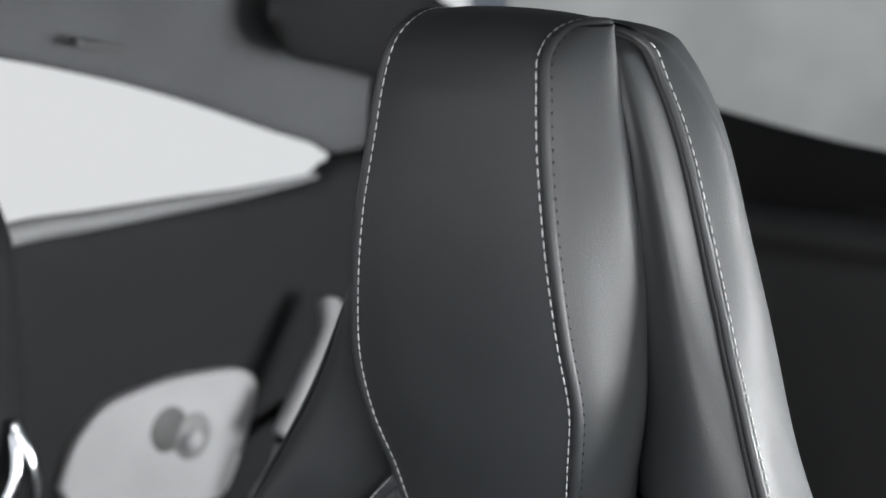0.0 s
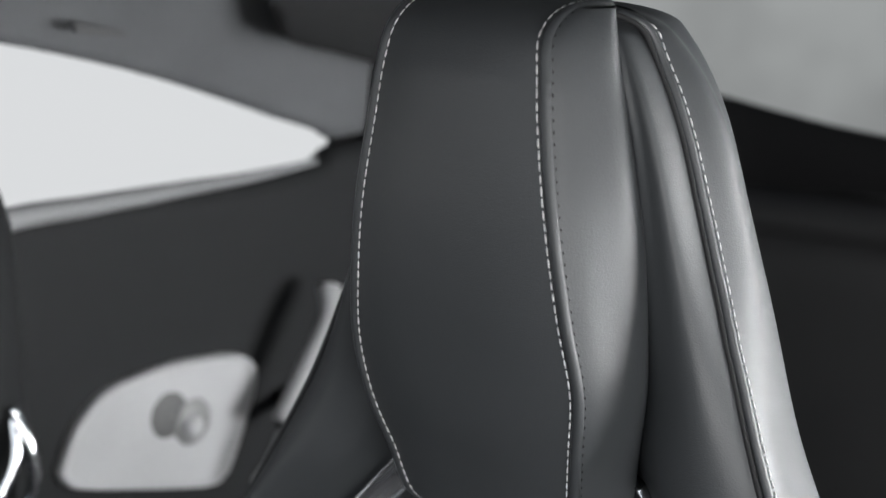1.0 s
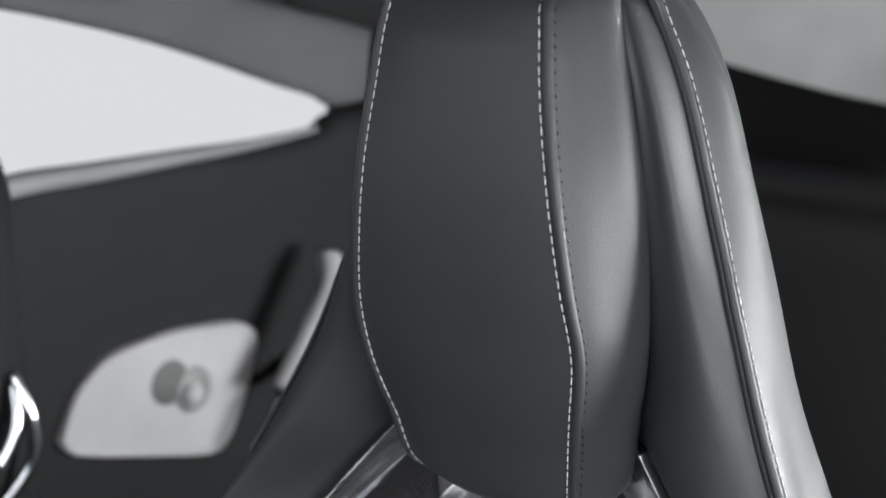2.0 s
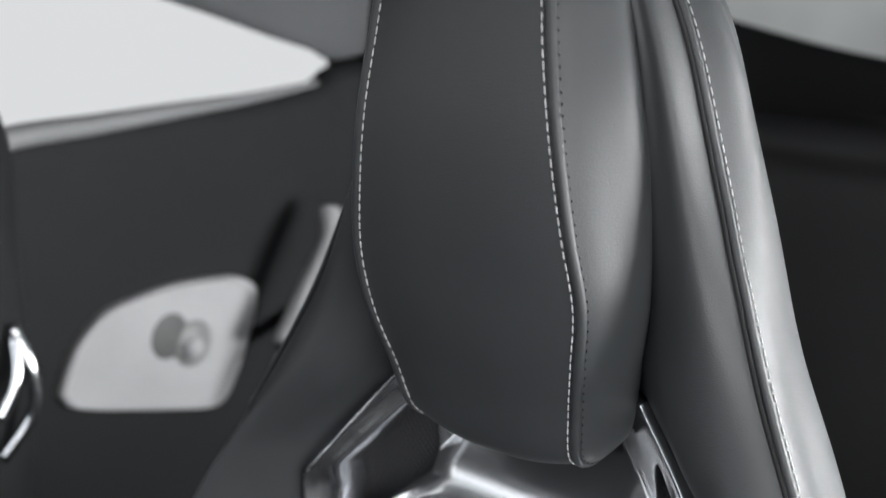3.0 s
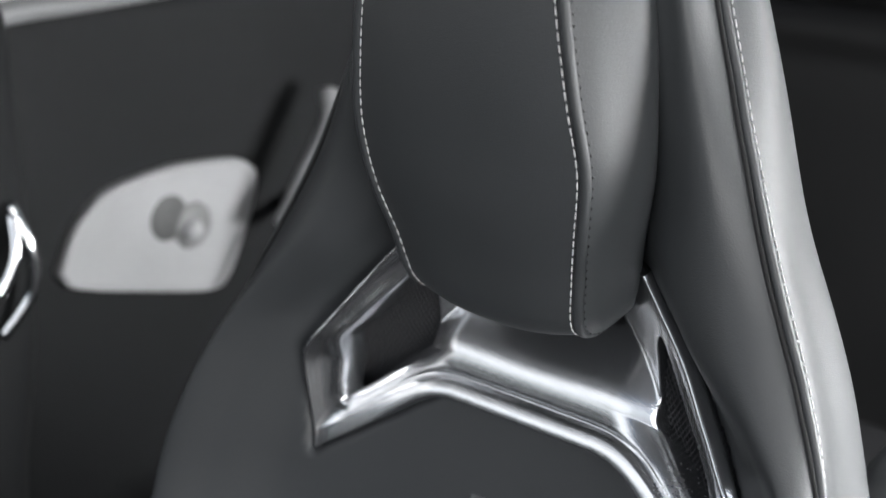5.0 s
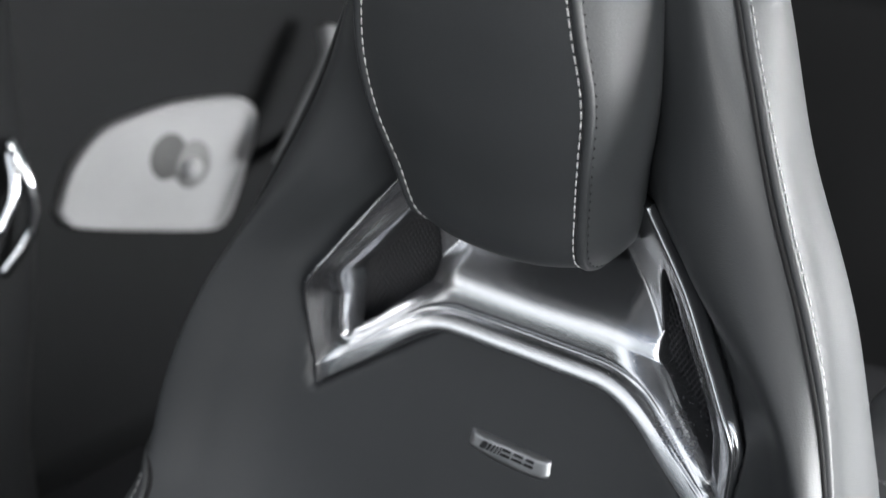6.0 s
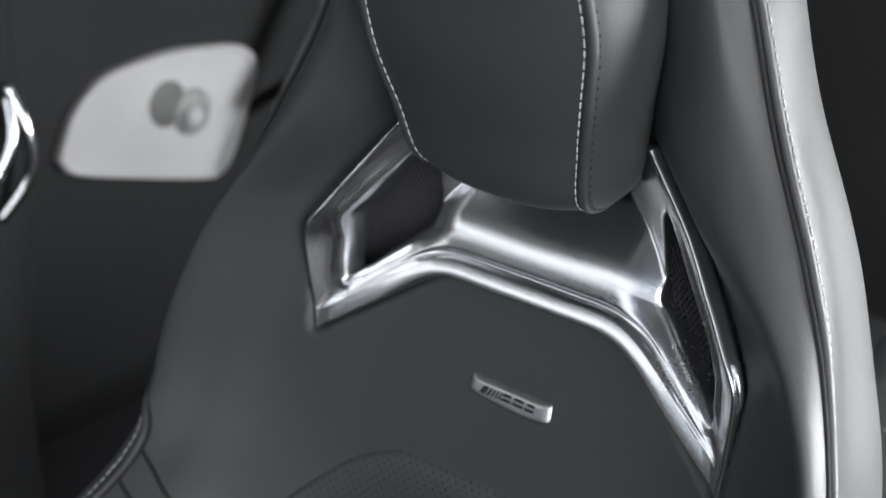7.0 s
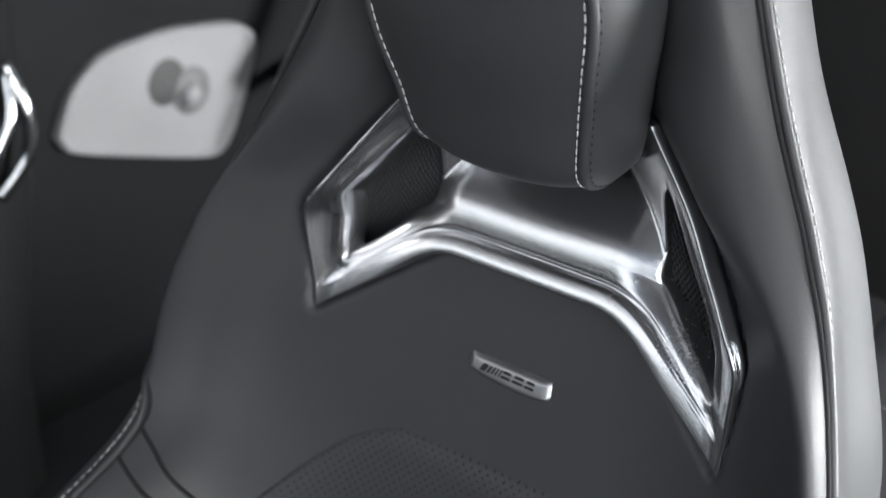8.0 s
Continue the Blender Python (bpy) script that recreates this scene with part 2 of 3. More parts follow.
def half_section(z):
    """Middle, bolster, crest, seam, flank and rear; low down the bolster swells gently, higher up it starts at the headrest's side."""
    sx, sy, fx, fy, cy, my, ry = seam_x(z), seam_y(z), foot_x(z), foot_y(z), crest_y(z), mid_y(z), rear_y(z)
    cx = fx + (0.72 + 0.21 * float(smooth01((0.10 - z) / 0.1))) * (sx - fx)
    low_way = [(f * cx, my + g * (cy - my)) for f, g in ((0, 0), (0.3, 0.03), (0.5, 0.11), (0.7, 0.32), (0.87, 0.70), (1, 1))]
    high_way = [(0, my), (0.55 * fx, my + 0.25 * (fy - my)), (0.88 * fx, my + 0.75 * (fy - my)), (fx, fy), (fx + 0.30 * (sx - fx), fy + 0.72 * (cy - fy)), (cx, cy)]
    t = float(smooth01((0.10 - z) / 0.07))
    front = [(a * t + c * (1 - t), b * t + d * (1 - t)) for (a, b), (c, d) in zip(low_way, high_way)]
    side = sx + flank_x(z)
    return front + [(sx, sy), (side, sy + 0.35 * (ry - sy)), (side - 0.014, ry - 0.02), (0.75 * side, ry), (0, ry + 0.01)]


def by_seam(z, along, lift):
    """A point of the section at z, that far behind the seam along the leather, and that far off it."""
    p = spline(half_section(z), 500)
    s = np.r_[0, np.cumsum(np.linalg.norm(np.diff(p, axis=0), axis=1))]
    k = int(np.argmin(np.hypot(p[:, 0] - seam_x(z), p[:, 1] - seam_y(z))))
    n = int(np.argmin(abs(s - s[k] - along)))
    d = p[n + 1] - p[n - 1]
    d /= np.linalg.norm(d)
    return (p[n][0] + d[1] * lift, p[n][1] - d[0] * lift, z)


def seam_drift(z, thread):
    """Low down the seam climbs from the flank over the bolster's crest."""
    climb = float(smooth01((-0.09 - z) / 0.04))
    return 0.026 * climb + (0.0115 * float(smooth01((-0.07 - z) / 0.05)) * (1 - climb) if thread else 0.0)


def front_y(x, z):
    """The front of the backrest at (x, z), short of the bolster's crest."""
    half = spline(half_section(z), 84)
    top = int(np.argmax(half[:, 0]))
    return float(np.interp(abs(x), half[:top, 0], half[:top, 1]))


def body_rows():
    rows = []
    for z in np.r_[np.arange(-0.45, -0.2, 0.01), np.arange(-0.2, 0.3605, 0.0035), np.linspace(0.362, 0.3750, 9)]:
        half = spline(half_section(z), 130)
        if z > 0.361:
            k = max(0.12, 1 - ((z - 0.361) / 0.0146) ** 2) ** 0.5
            half = np.array([(0, 0.004)]) + (half - np.array([(0, 0.004)])) * np.array([(k ** 0.7, k)])
        ring = []
        for x, y in half:
            dent = inside(TRIM_OUTLINE, x, z) if y < 0.04 else -1
            ring.append((x, y + 0.05 * float(smooth01((dent + 0.0010) / 0.005)), z))
        rows.append(ring + [(-x, y, zz) for x, y, zz in ring[-2:0:-1]])
    return rows


rows = body_rows()
bm = grid(rows, close_v=True)
bm.verts.ensure_lookup_table()
bm.faces.new([v for v in bm.verts[-len(rows[-1]):]])
bmesh.ops.recalc_face_normals(bm, faces=bm.faces[:])
part("backrest", bm, LEATHER, seat, "charcoal leather backrest")

# Headrest pad: its side profile runs from under the front, up, over the top and to the rear.
PROFILE = [(0.030, 0.086), (-0.012, 0.082), (-0.034, 0.092), (-0.046, 0.125), (-0.056, 0.156), (-0.062, 0.19), (-0.068, 0.228), (-0.0705, 0.274),
           (-0.0675, 0.318), (-0.0640, 0.346), (-0.0585, 0.365), (-0.042, 0.3755), (-0.014, 0.3775), (0.022, 0.369), (0.052, 0.352), (0.066, 0.330)]
HALF = [0.046, 0.049, 0.052, 0.0575, 0.0640, 0.068, 0.0635, 0.057, 0.0500, 0.0465, 0.0435, 0.0435, 0.0475, 0.049, 0.044, 0.038]
PAD_N = 122
pad_path = even(spline([(y, z, w) for (y, z), w in zip(PROFILE, HALF)], 400), PAD_N)
pad_tan = np.gradient(pad_path[:, :2], axis=0)
pad_tan /= np.linalg.norm(pad_tan, axis=1)[:, None]
pad_out = np.stack([-pad_tan[:, 1], pad_tan[:, 0]], 1)
if pad_out[60][0] > 0:
    pad_out = -pad_out


def pad_point(k, a, lift=0.0):
    """A point of the pad's front: k along the profile, a from -1 to 1 across."""
    y, z, w = pad_path[k]
    w += 0.0022
    bulge = (0.0085 - 0.0045 * float(smooth01((z - 0.34) / 0.03))) * (1 - abs(a) ** 2.4) + lift
    return (a * w, y + pad_out[k][0] * bulge, z + pad_out[k][1] * bulge)


part("headrest_front", faced(grid([[pad_point(k, a) for a in np.sin(np.linspace(-math.pi / 2, math.pi / 2, 33))] for k in range(PAD_N)]), (0, -1, 0)), LEATHER, seat, "smooth charcoal leather headrest front")

side_seam = spline([(0.050, 0.026, 0.084), (0.064, 0.012, 0.105), (0.0728, 0.003, 0.14), (0.0825, -0.009, 0.18), (0.0845, -0.015, 0.22), (0.0830, -0.019, 0.26), (0.0785, -0.024, 0.30), (0.0715, -0.024, 0.335), (0.0655, -0.022, 0.360), (0.0605, -0.018, 0.376)], 300)
front_edge = np.array([(w + 0.0062, y, z) for y, z, w in pad_path])


def side_panel(sign):
    edge = even(front_edge[2:92], 90)
    far = even(side_seam, 90)
    rows = []
    for e, s in zip(edge, far):
        row = []
        for a in np.linspace(0, 1, 13):
            p = e + (s - e) * a
            out = 0.0050 * (1 - (2 * a - 1) ** 4) * (0.5 + 0.5 * a)
            row.append((sign * (p[0] + out), p[1] - 0.35 * out, p[2]))
        p = s + np.array((-0.012, 0.02, 0))
        row.append((sign * p[0], p[1], p[2]))
        rows.append(row)
    return faced(grid(rows), (sign, 0, 0))


for sign in (1, -1):
    part("headrest_side", side_panel(sign), LEATHER_SIDE, seat, "charcoal leather headrest side panel")
    pipe_line = [(sign * (w + 0.0042), y - o[0] * 0.0014, z - o[1] * 0.0014) for (y, z, w), o in zip(pad_path[2:99], pad_out[2:99])]
    part("piping", tube(pipe_line, 0.0032, 10), LEATHER_SIDE, seat, "rounded charcoal leather piping")
    needle = [e + (f - e) * 0.045 + np.array((0.0013, -0.0004, 0)) for e, f in zip(even(front_edge[2:92], 90), even(side_seam, 90))]
    part("needle_holes", stitches([(sign * p[0], p[1], p[2]) for p in needle], 0.0058, 0.0016, 0.00038), SEAM_DARK, seat, "row of dark needle holes")
    part("stitching", stitches([pad_point(k, sign * (1 - 0.0014 / pad_path[k][2]), 0.0006) for k in range(3, 99)]), THREAD, seat, "pale grey thread stitching")

    for name, along, lift, radius, mat, lab in (("flank_piping", 0.0, 0.0006, 0.0028, LEATHER_SIDE, "rounded charcoal leather piping"), ("flank_seam", -0.0040, 0.0001, 0.0015, SEAM_DARK, "black seam line"), ("flank_stitching", 0.0056, 0.0004, 0, THREAD, "pale grey thread stitching")):
        line = [by_seam(z, along - seam_drift(z, not radius), lift) for z in np.arange(-0.44, 0.359, 0.006)] + [(0.0735 + 0.3 * along, -0.001 + along, 0.3655), (0.066, -0.007 + along, 0.3702), (0.057, -0.012 + along, 0.3728)]
        line = even(spline(line, 500), 300)
        for _ in range(14):
            line[1:-1] = 0.25 * line[:-2] + 0.5 * line[1:-1] + 0.25 * line[2:]
        line = [(sign * x, y, z) for x, y, z in line]
        part(name, tube(line, radius, 10) if radius else stitches(line), mat, seat, lab)

# ---- silver trim between headrest and shoulders ----
EDGE_Y = pchip([-0.058, -0.02, 0.0134, 0.045, 0.0785, 0.116], [-0.0235, -0.027, -0.029, -0.019, -0.0065, 0.002], soft=False)
FOOT_Y = pchip([0.0, 0.05, 0.075, 0.11, 0.147], [-0.001, -0.001, -0.004, -0.013, -0.0225], soft=False)
BAND = pchip([0.0, 0.0008, 0.002, 0.0110, 0.0125, 0.0140, 0.0158, 0.0180, 0.022, 0.026, 0.030, 0.034, 0.038, 0.044, 0.055, 0.085, 0.13],
             [0.0, -0.0024, -0.0040, 0.0000, 0.0018, 0.0046, 0.0050, 0.0038, 0.0046, 0.0058, 0.0074, 0.0096, 0.0126, 0.0184, 0.0307, 0.064, 0.115], soft=False)
DISH = pchip([0.0, 0.0006, 0.0016, 0.0028, 0.0044, 0.008, 0.014, 0.022, 0.032, 0.06, 0.2], [0.0, -0.0012, -0.0019, -0.0016, 0.0004, 0.0050, 0.0110, 0.0180, 0.027, 0.055, 0.2], soft=False)


def reach(line, x, z):
    """Distance of many (x, z) from an open polyline."""
    best = np.full(x.shape, 9.0)
    for p, q in zip(line, line[1:]):
        d = q - p
        t = np.clip(((x - p[0]) * d[0] + (z - p[1]) * d[1]) / max(float(d @ d), 1e-12), 0, 1)
        best = np.minimum(best, np.hypot(x - p[0] - t * d[0], z - p[1] - t * d[1]))
    return best


TIP = (0.1475, -0.0600)
foot_line = np.vstack([[(-0.062, 0.0)], cornered([(0.0, 0.0), (0.0635, 0.0), TIP], [22, 34], 22)])
wing_line = cornered([TIP, (0.1535, 0.0140), (0.107, 0.0790), (0.0753, 0.117), (0.060, 0.135)], [24, 26, 18, 6], 16)
trim_rim = np.vstack([cornered([(0.0, 0.0), (0.0635, 0.0), TIP], [70, 110], 120),
                      cornered([TIP, (0.1535, 0.0140), (0.107, 0.0790), (0.0753, 0.117)], [80, 80, 56], 130)[1:],
                      cornered([(0.0753, 0.117), (0.0, 0.117)], [50], 0)[1:],
                      cornered([(0.0, 0.117), (0.0, 0.0)], [150], 0)[1:-1]])
HOLE_BOTTOM = np.array([(0.0795, 0.0225), (0.1325, -0.0240)])
hole_rim = cornered([(0.0790, 0.040), (0.0795, 0.0225), (0.1325, -0.0240), (0.1290, 0.0245), (0.0980, 0.0620), (0.0815, 0.0825), (0.0775, 0.075), (0.0790, 0.040)], [30, 120, 80, 70, 60, 20, 60], 50)[:-1]


def trim_y(x, z):
    """Depth of the trim's face: a lower strip, a groove, a swell that rolls back under the headrest, and dished wings."""
    below = reach(foot_line, x, z)
    beside = reach(wing_line, x, z)
    steep = 1.2 * smooth01((x - 0.055) / 0.035)
    fade = smooth01((x - 0.075) / 0.035)
    across = BAND(np.minimum(below, 0.028)) + (BAND(np.maximum(below, 0.028)) - BAND(0.028)) * (1 - 0.15 * smooth01(x / 0.08))
    plain = np.interp(below, [0.0, 0.002, 0.0110, 0.0125, 0.014, 0.020, 0.026], [0.0, -0.0040, 0.0000, 0.0014, 0.0020, 0.0037, 0.0058])
    across = np.where((below > 0.002) & (below < 0.026), across * (1 - 0.75 * fade) + plain * 0.75 * fade, across)
    front = FOOT_Y(x) + across + steep * np.clip(below - 0.013, 0, 0.015) ** 1.25 * 2.2
    side = EDGE_Y(z) + DISH(beside)
    k = 0.0035 + 0.006 * smooth01((0.005 - z) / 0.04)
    mix = np.clip(0.5 + 0.5 * (side - front) / k, 0, 1)
    y = side * (1 - mix) + front * mix - k * mix * (1 - mix)
    near = reach(np.vstack([hole_rim, hole_rim[:1]]), x, z)
    clear = smooth01((reach(HOLE_BOTTOM, x, z) - 0.004) / 0.008)
    swell = np.interp(near, [0, 0.001, 0.0025, 0.0045, 0.0075, 0.011], [0.0, 0.0022, 0.0032, 0.0024, 0.0006, 0.0])
    return y - swell * (0.12 + 0.33 * smooth01((x - 0.080) / 0.012) + 0.55 * clear * smooth01((x - 0.085) / 0.03))


def trim_frame():
    """One sheet from the rim to the edge of each grille opening, with a turned-in outer edge and jambs."""
    def spread(line, n):
        return even(np.vstack([line, line[:1]]), n + 1)[:-1]
    hub = hole_rim
    turn = np.unwrap(np.arctan2(trim_rim[:, 1] - 0.032, trim_rim[:, 0] - 0.098))
    fine = spread(hub, 1400)
    around = np.arctan2(fine[:, 1] - 0.032, fine[:, 0] - 0.098)
    order = np.argsort(around)
    wrap = (turn + math.pi) % (2 * math.pi) - math.pi
    inner = np.stack([np.interp(wrap, around[order], fine[order, k], period=2 * math.pi) for k in (0, 1)], 1)
    middle = hub.mean(0)
    rows = []
    rim_y = trim_y(trim_rim[:, 0], trim_rim[:, 1])
    rows.append(np.c_[trim_rim[:, 0], rim_y + 0.009, trim_rim[:, 1]])
    for a in np.r_[0, 0.006, 0.015, 0.03, np.linspace(0.045, 0.97, 74), 0.985, 1.0]:
        p = trim_rim + (inner - trim_rim) * a
        rows.append(np.c_[p[:, 0], trim_y(p[:, 0], p[:, 1]), p[:, 1]])
    base = rows[-1]
    for shrink, back in ((0.0006, 0.0008), (0.0012, 0.0024), (0.0020, 0.0060), (0.0036, 0.0160)):
        way = middle - inner
        p = inner + way / np.linalg.norm(way, axis=1)[:, None] * shrink
        rows.append(np.c_[p[:, 0], base[:, 1] + back, p[:, 1]])
    bm = grid([[tuple(p) for p in row] for row in rows], close_v=True)
    twin = bmesh.ops.duplicate(bm, geom=bm.verts[:] + bm.faces[:])
    bmesh.ops.scale(bm, verts=[g for g in twin["geom"] if isinstance(g, bmesh.types.BMVert)], vec=(-1, 1, 1))
    bmesh.ops.reverse_faces(bm, faces=[g for g in twin["geom"] if isinstance(g, bmesh.types.BMFace)])
    middle_skin = [f for f in bm.faces if all(abs(v.co.x) < 1e-6 for v in f.verts)]
    bmesh.ops.delete(bm, geom=middle_skin, context="FACES")
    bmesh.ops.remove_doubles(bm, verts=[v for v in bm.verts if abs(v.co.x) < 1e-5], dist=1e-6)
    return faced(bm, (0, -1, 0))


trim = part("headrest_trim", trim_frame(), SILVER, seat, "satin silver trim frame")
GRILLE_OUTLINE = [(0.0765, 0.090), (0.0745, 0.020), (0.137, -0.032), (0.135, 0.027), (0.102, 0.066), (0.080, 0.092)]


def grille_y(x, z):
    """The mesh is folded along a line that falls outwards."""
    fold = (x - 0.105) * 0.62 + (z - 0.030) * 0.78
    return 0.0250 - 0.27 * (x - 0.07) + 0.10 * abs(fold)


def grille(sign):
    bm = bmesh.new()
    step = 0.0029
    for way in (60, -60):
        c, s = math.cos(radians(way)), math.sin(radians(way))
        for k in range(-26, 27):
            run = []
            for q in np.arange(-0.12, 0.16, 0.0015):
                x, z = 0.10 - k * step * s + q * c, 0.03 + k * step * c + q * s
                if inside(GRILLE_OUTLINE, x, z) > 0:
                    run.append((sign * x, grille_y(x, z), z))
                elif run:
                    if len(run) > 3:
                        tube_rows(bm, np.array(run[::3] + run[-1:]) if (len(run) - 1) % 3 else np.array(run[::3]), [0.00045] * 60, 4)
                    run = []
    return bm


for sign in (1, -1):
    part("grille", grille(sign), DARK_METAL, trim, "black wire mesh grille")

# ---- insert, badge and bolster seams of the backrest ----
PERFORATED, tree, b = material("perforated_leather", (0.0395, 0.0425, 0.0455), 0.5)
at = vary(tree, b, (0.0395, 0.0425, 0.0455), 9, 0.10, 0.5, 0.05)
spread = tree.nodes.new("ShaderNodeMapping")
spread.inputs["Scale"].default_value = (235, 0, 235)
spread.inputs["Rotation"].default_value = (0, radians(45), 0)
tree.links.new(at, spread.inputs["Vector"])
dots = tree.nodes.new("ShaderNodeTexVoronoi")
dots.inputs["Scale"].default_value, dots.inputs["Randomness"].default_value = 1.0, 0.0
tree.links.new(spread.outputs[0], dots.inputs["Vector"])
hole_mask = tree.nodes.new("ShaderNodeMapRange")
hole_mask.inputs["From Min"].default_value, hole_mask.inputs["From Max"].default_value = 0.11, 0.18
tree.links.new(dots.outputs["Distance"], hole_mask.inputs["Value"])
pit = tree.nodes.new("ShaderNodeBump")
pit.inputs["Strength"].default_value, pit.inputs["Distance"].default_value = 1.0, 0.0012
tree.links.new(hole_mask.outputs[0], pit.inputs["Height"])
tree.links.new(pit.outputs["Normal"], b.inputs["Normal"])
through_hole = tree.nodes.new("ShaderNodeMix")
through_hole.data_type = "RGBA"
through_hole.inputs[6].default_value = (0.004, 0.004, 0.004, 1)
paint = b.inputs["Base Color"].links[0].from_socket
tree.links.new(hole_mask.outputs[0], through_hole.inputs[0])
tree.links.new(paint, through_hole.inputs[7])
tree.links.new(through_hole.outputs[2], b.inputs["Base Color"])

insert_top = pchip([0.0, 0.06, 0.09, 0.12, 0.15, 0.18], [-0.107, -0.107, -0.117, -0.141, -0.175, -0.209], soft=False)
rows = []
for a in np.linspace(-1, 1, 61):
    x, row = a * 0.175, []
    for k, v in enumerate(np.r_[0, 0.004, 0.012, 0.022, 0.035, np.linspace(0.06, 1, 24)]):
        z = float(insert_top(abs(x))) * (1 - v) + -0.43 * v
        lift = 0.0055 * float(smooth01(v / 0.035)) - 0.0030
        row.append((x, front_y(x, z) - lift, z))
    rows.append(row)
part("backrest_insert", faced(grid(rows), (0, -1, 0)), PERFORATED, seat, "perforated charcoal leather insert")
for sign in (1, -1):
    for x0, z0, x1, z1 in ((0.2215, -0.1325, 0.150, -0.198), (0.2205, -0.1475, 0.170, -0.190)):
        line = [(sign * x, front_y(x, z) - 0.0002, z) for x, z in zip(np.linspace(x0, x1, 24), np.linspace(z0, z1, 24))]
        part("bolster_seam", tube(line, 0.0016, 6), SEAM_DARK, seat, "black seam line")

BADGE_Z = -0.0562
NAMEPLATE, tree, b = material("brushed_nameplate", (0.42, 0.43, 0.44), 0.42, 1.0)
vary(tree, b, (0.42, 0.43, 0.44), 60, 0.05, 0.42, 0.05)
badge_low = pchip([-1, -0.9, -0.5, 0.1, 0.6, 0.93, 1], [-0.0040, -0.0066, -0.0096, -0.0116, -0.0112, -0.0092, -0.0062], soft=False)
badge_rows = []
for z in np.linspace(-1, 1, 9):
    row = []
    for x in np.linspace(-1, 1, 31):
        low_edge = float(badge_low(x))
        zz = 0.0036 + (low_edge - 0.0036) * (1 - z) / 2
        xx = x * (0.0305 - 0.0006 * z)
        high = 0.0040 * (1 - max(abs(x) ** 14, abs(z) ** 8)) - 0.001
        row.append((xx, front_y(xx, BADGE_Z + zz) - high, BADGE_Z + zz))
    badge_rows.append(row)
badge = part("badge", faced(grid(badge_rows), (0, -1, 0)), NAMEPLATE, seat, "satin silver nameplate with dark markings")
INK = plastic("dark_marking", (0.015, 0.015, 0.016), 0.5)


def mark(points):
    """A flat dark marking on the badge, from corners in its face."""
    def on(x, z, deep):
        return (x, front_y(x, BADGE_Z + z - 0.0024) - 0.0034 + deep, BADGE_Z + z - 0.0024)
    bm = bmesh.new()
    front = [bm.verts.new(on(x, z, 0)) for x, z in points]
    back = [bm.verts.new(on(x, z, 0.002)) for x, z in points]
    bm.faces.new(front)
    for k in range(len(points)):
        n = (k + 1) % len(points)
        bm.faces.new((front[k], back[k], back[n], front[n]))
    bmesh.ops.recalc_face_normals(bm, faces=bm.faces[:])
    return bm


x = -0.0205
for wide, gap in ((0.0042, 0.0010), (0.0018, 0.0012), (0.0014, 0.0012), (0.0012, 0.0012), (0.0010, 0.0010)):
    part("bar", mark([(x, -0.0022), (x + wide, -0.0022), (x + wide + 0.0022, 0.0024), (x + 0.0022, 0.0024)]), INK, badge, smooth=False)
    x += wide + gap
for wide in (0.0074, 0.0082, 0.0070):
    part("bar", mark([(x, -0.0022), (x + wide, -0.0022), (x + wide, -0.0007), (x + 0.0006, -0.0007)]), INK, badge, smooth=False)
    part("bar", mark([(x + 0.0012, 0.0008), (x + wide, 0.0008), (x + wide, 0.0024), (x + 0.0018, 0.0024)]), INK, badge, smooth=False)
    x += wide + 0.0010

# ---- the cabin round the seat ----
FAR = -0.68


def structure(name, bm, mat, label, category, smooth=False):
    ob = part(name, bm, mat, None, label, smooth, "structure")
    return tagged(ob, category=category)


structure("floor", box(-0.80, 1.25, -1.45, 1.35, -0.05, 0.0, 0), plastic("charcoal_carpet", (0.030, 0.030, 0.032), 0.95, 0.1), "dark carpeted cabin floor of the car", "floor")
# unseen ground, added pale to bounce light in and brighten the metal's reflections
GROUND = plastic("pale_concrete", (0.42, 0.42, 0.41), 0.85)
structure("ground", box(-60, 60, -60, 60, -0.42, -0.40, 0), GROUND, "unseen pale ground added to bounce light into the car", "ground")
structure("ceiling", box(-0.55, 1.15, -0.80, 1.0, BASE + 0.62, BASE + 0.66, 0.01), HEADLINER, "grey fabric headliner of the car roof", "ceiling")
structure("wall_front", box(-0.80, 1.15, -1.45, -1.38, 0.0, BASE + 0.09, 0.01), BLACK, "black dashboard bulkhead under the windscreen", "wall")
structure("wall_near", box(1.18, 1.25, -1.45, 1.35, 0.0, BASE - 0.36, 0.01), DOOR, "dark door sill on the near side", "wall")
# unseen panel, added to keep the near lamp off the seat's upper part
structure("near_light_blocker", box(0.84, 0.90, -0.25, 1.30, BASE + 0.145, BASE + 0.61, 0.015), HEADLINER, "unseen grey panel that blocks the near lamp from the headrest", "wall")
structure("wall_rear", box(-0.80, 1.15, 1.28, 1.35, 0.0, BASE + 0.05, 0.01), BLACK, "black rear bulkhead of the cabin", "wall")

bottom_z = pchip([-0.9, 0.14, 0.2242, 0.3324, 0.4546, 0.545, 0.564, 0.574, 0.580], [0.10, 0.132, 0.1265, 0.1200, 0.112, 0.110, 0.1125, 0.118, 0.125], soft=False)
top_z = pchip([-0.9, 0.0, 0.1417, 0.268, 0.339, 0.4164, 0.5011, 0.55, 0.570, 0.578, 0.580], [0.36, 0.312, 0.2836, 0.2491, 0.2259, 0.197, 0.1633, 0.1455, 0.1365, 0.130, 0.1252], soft=False)
ALONG = np.r_[np.arange(-0.9, 0.5, 0.03), np.arange(0.5, 0.581, 0.003), 0.60, 0.65]


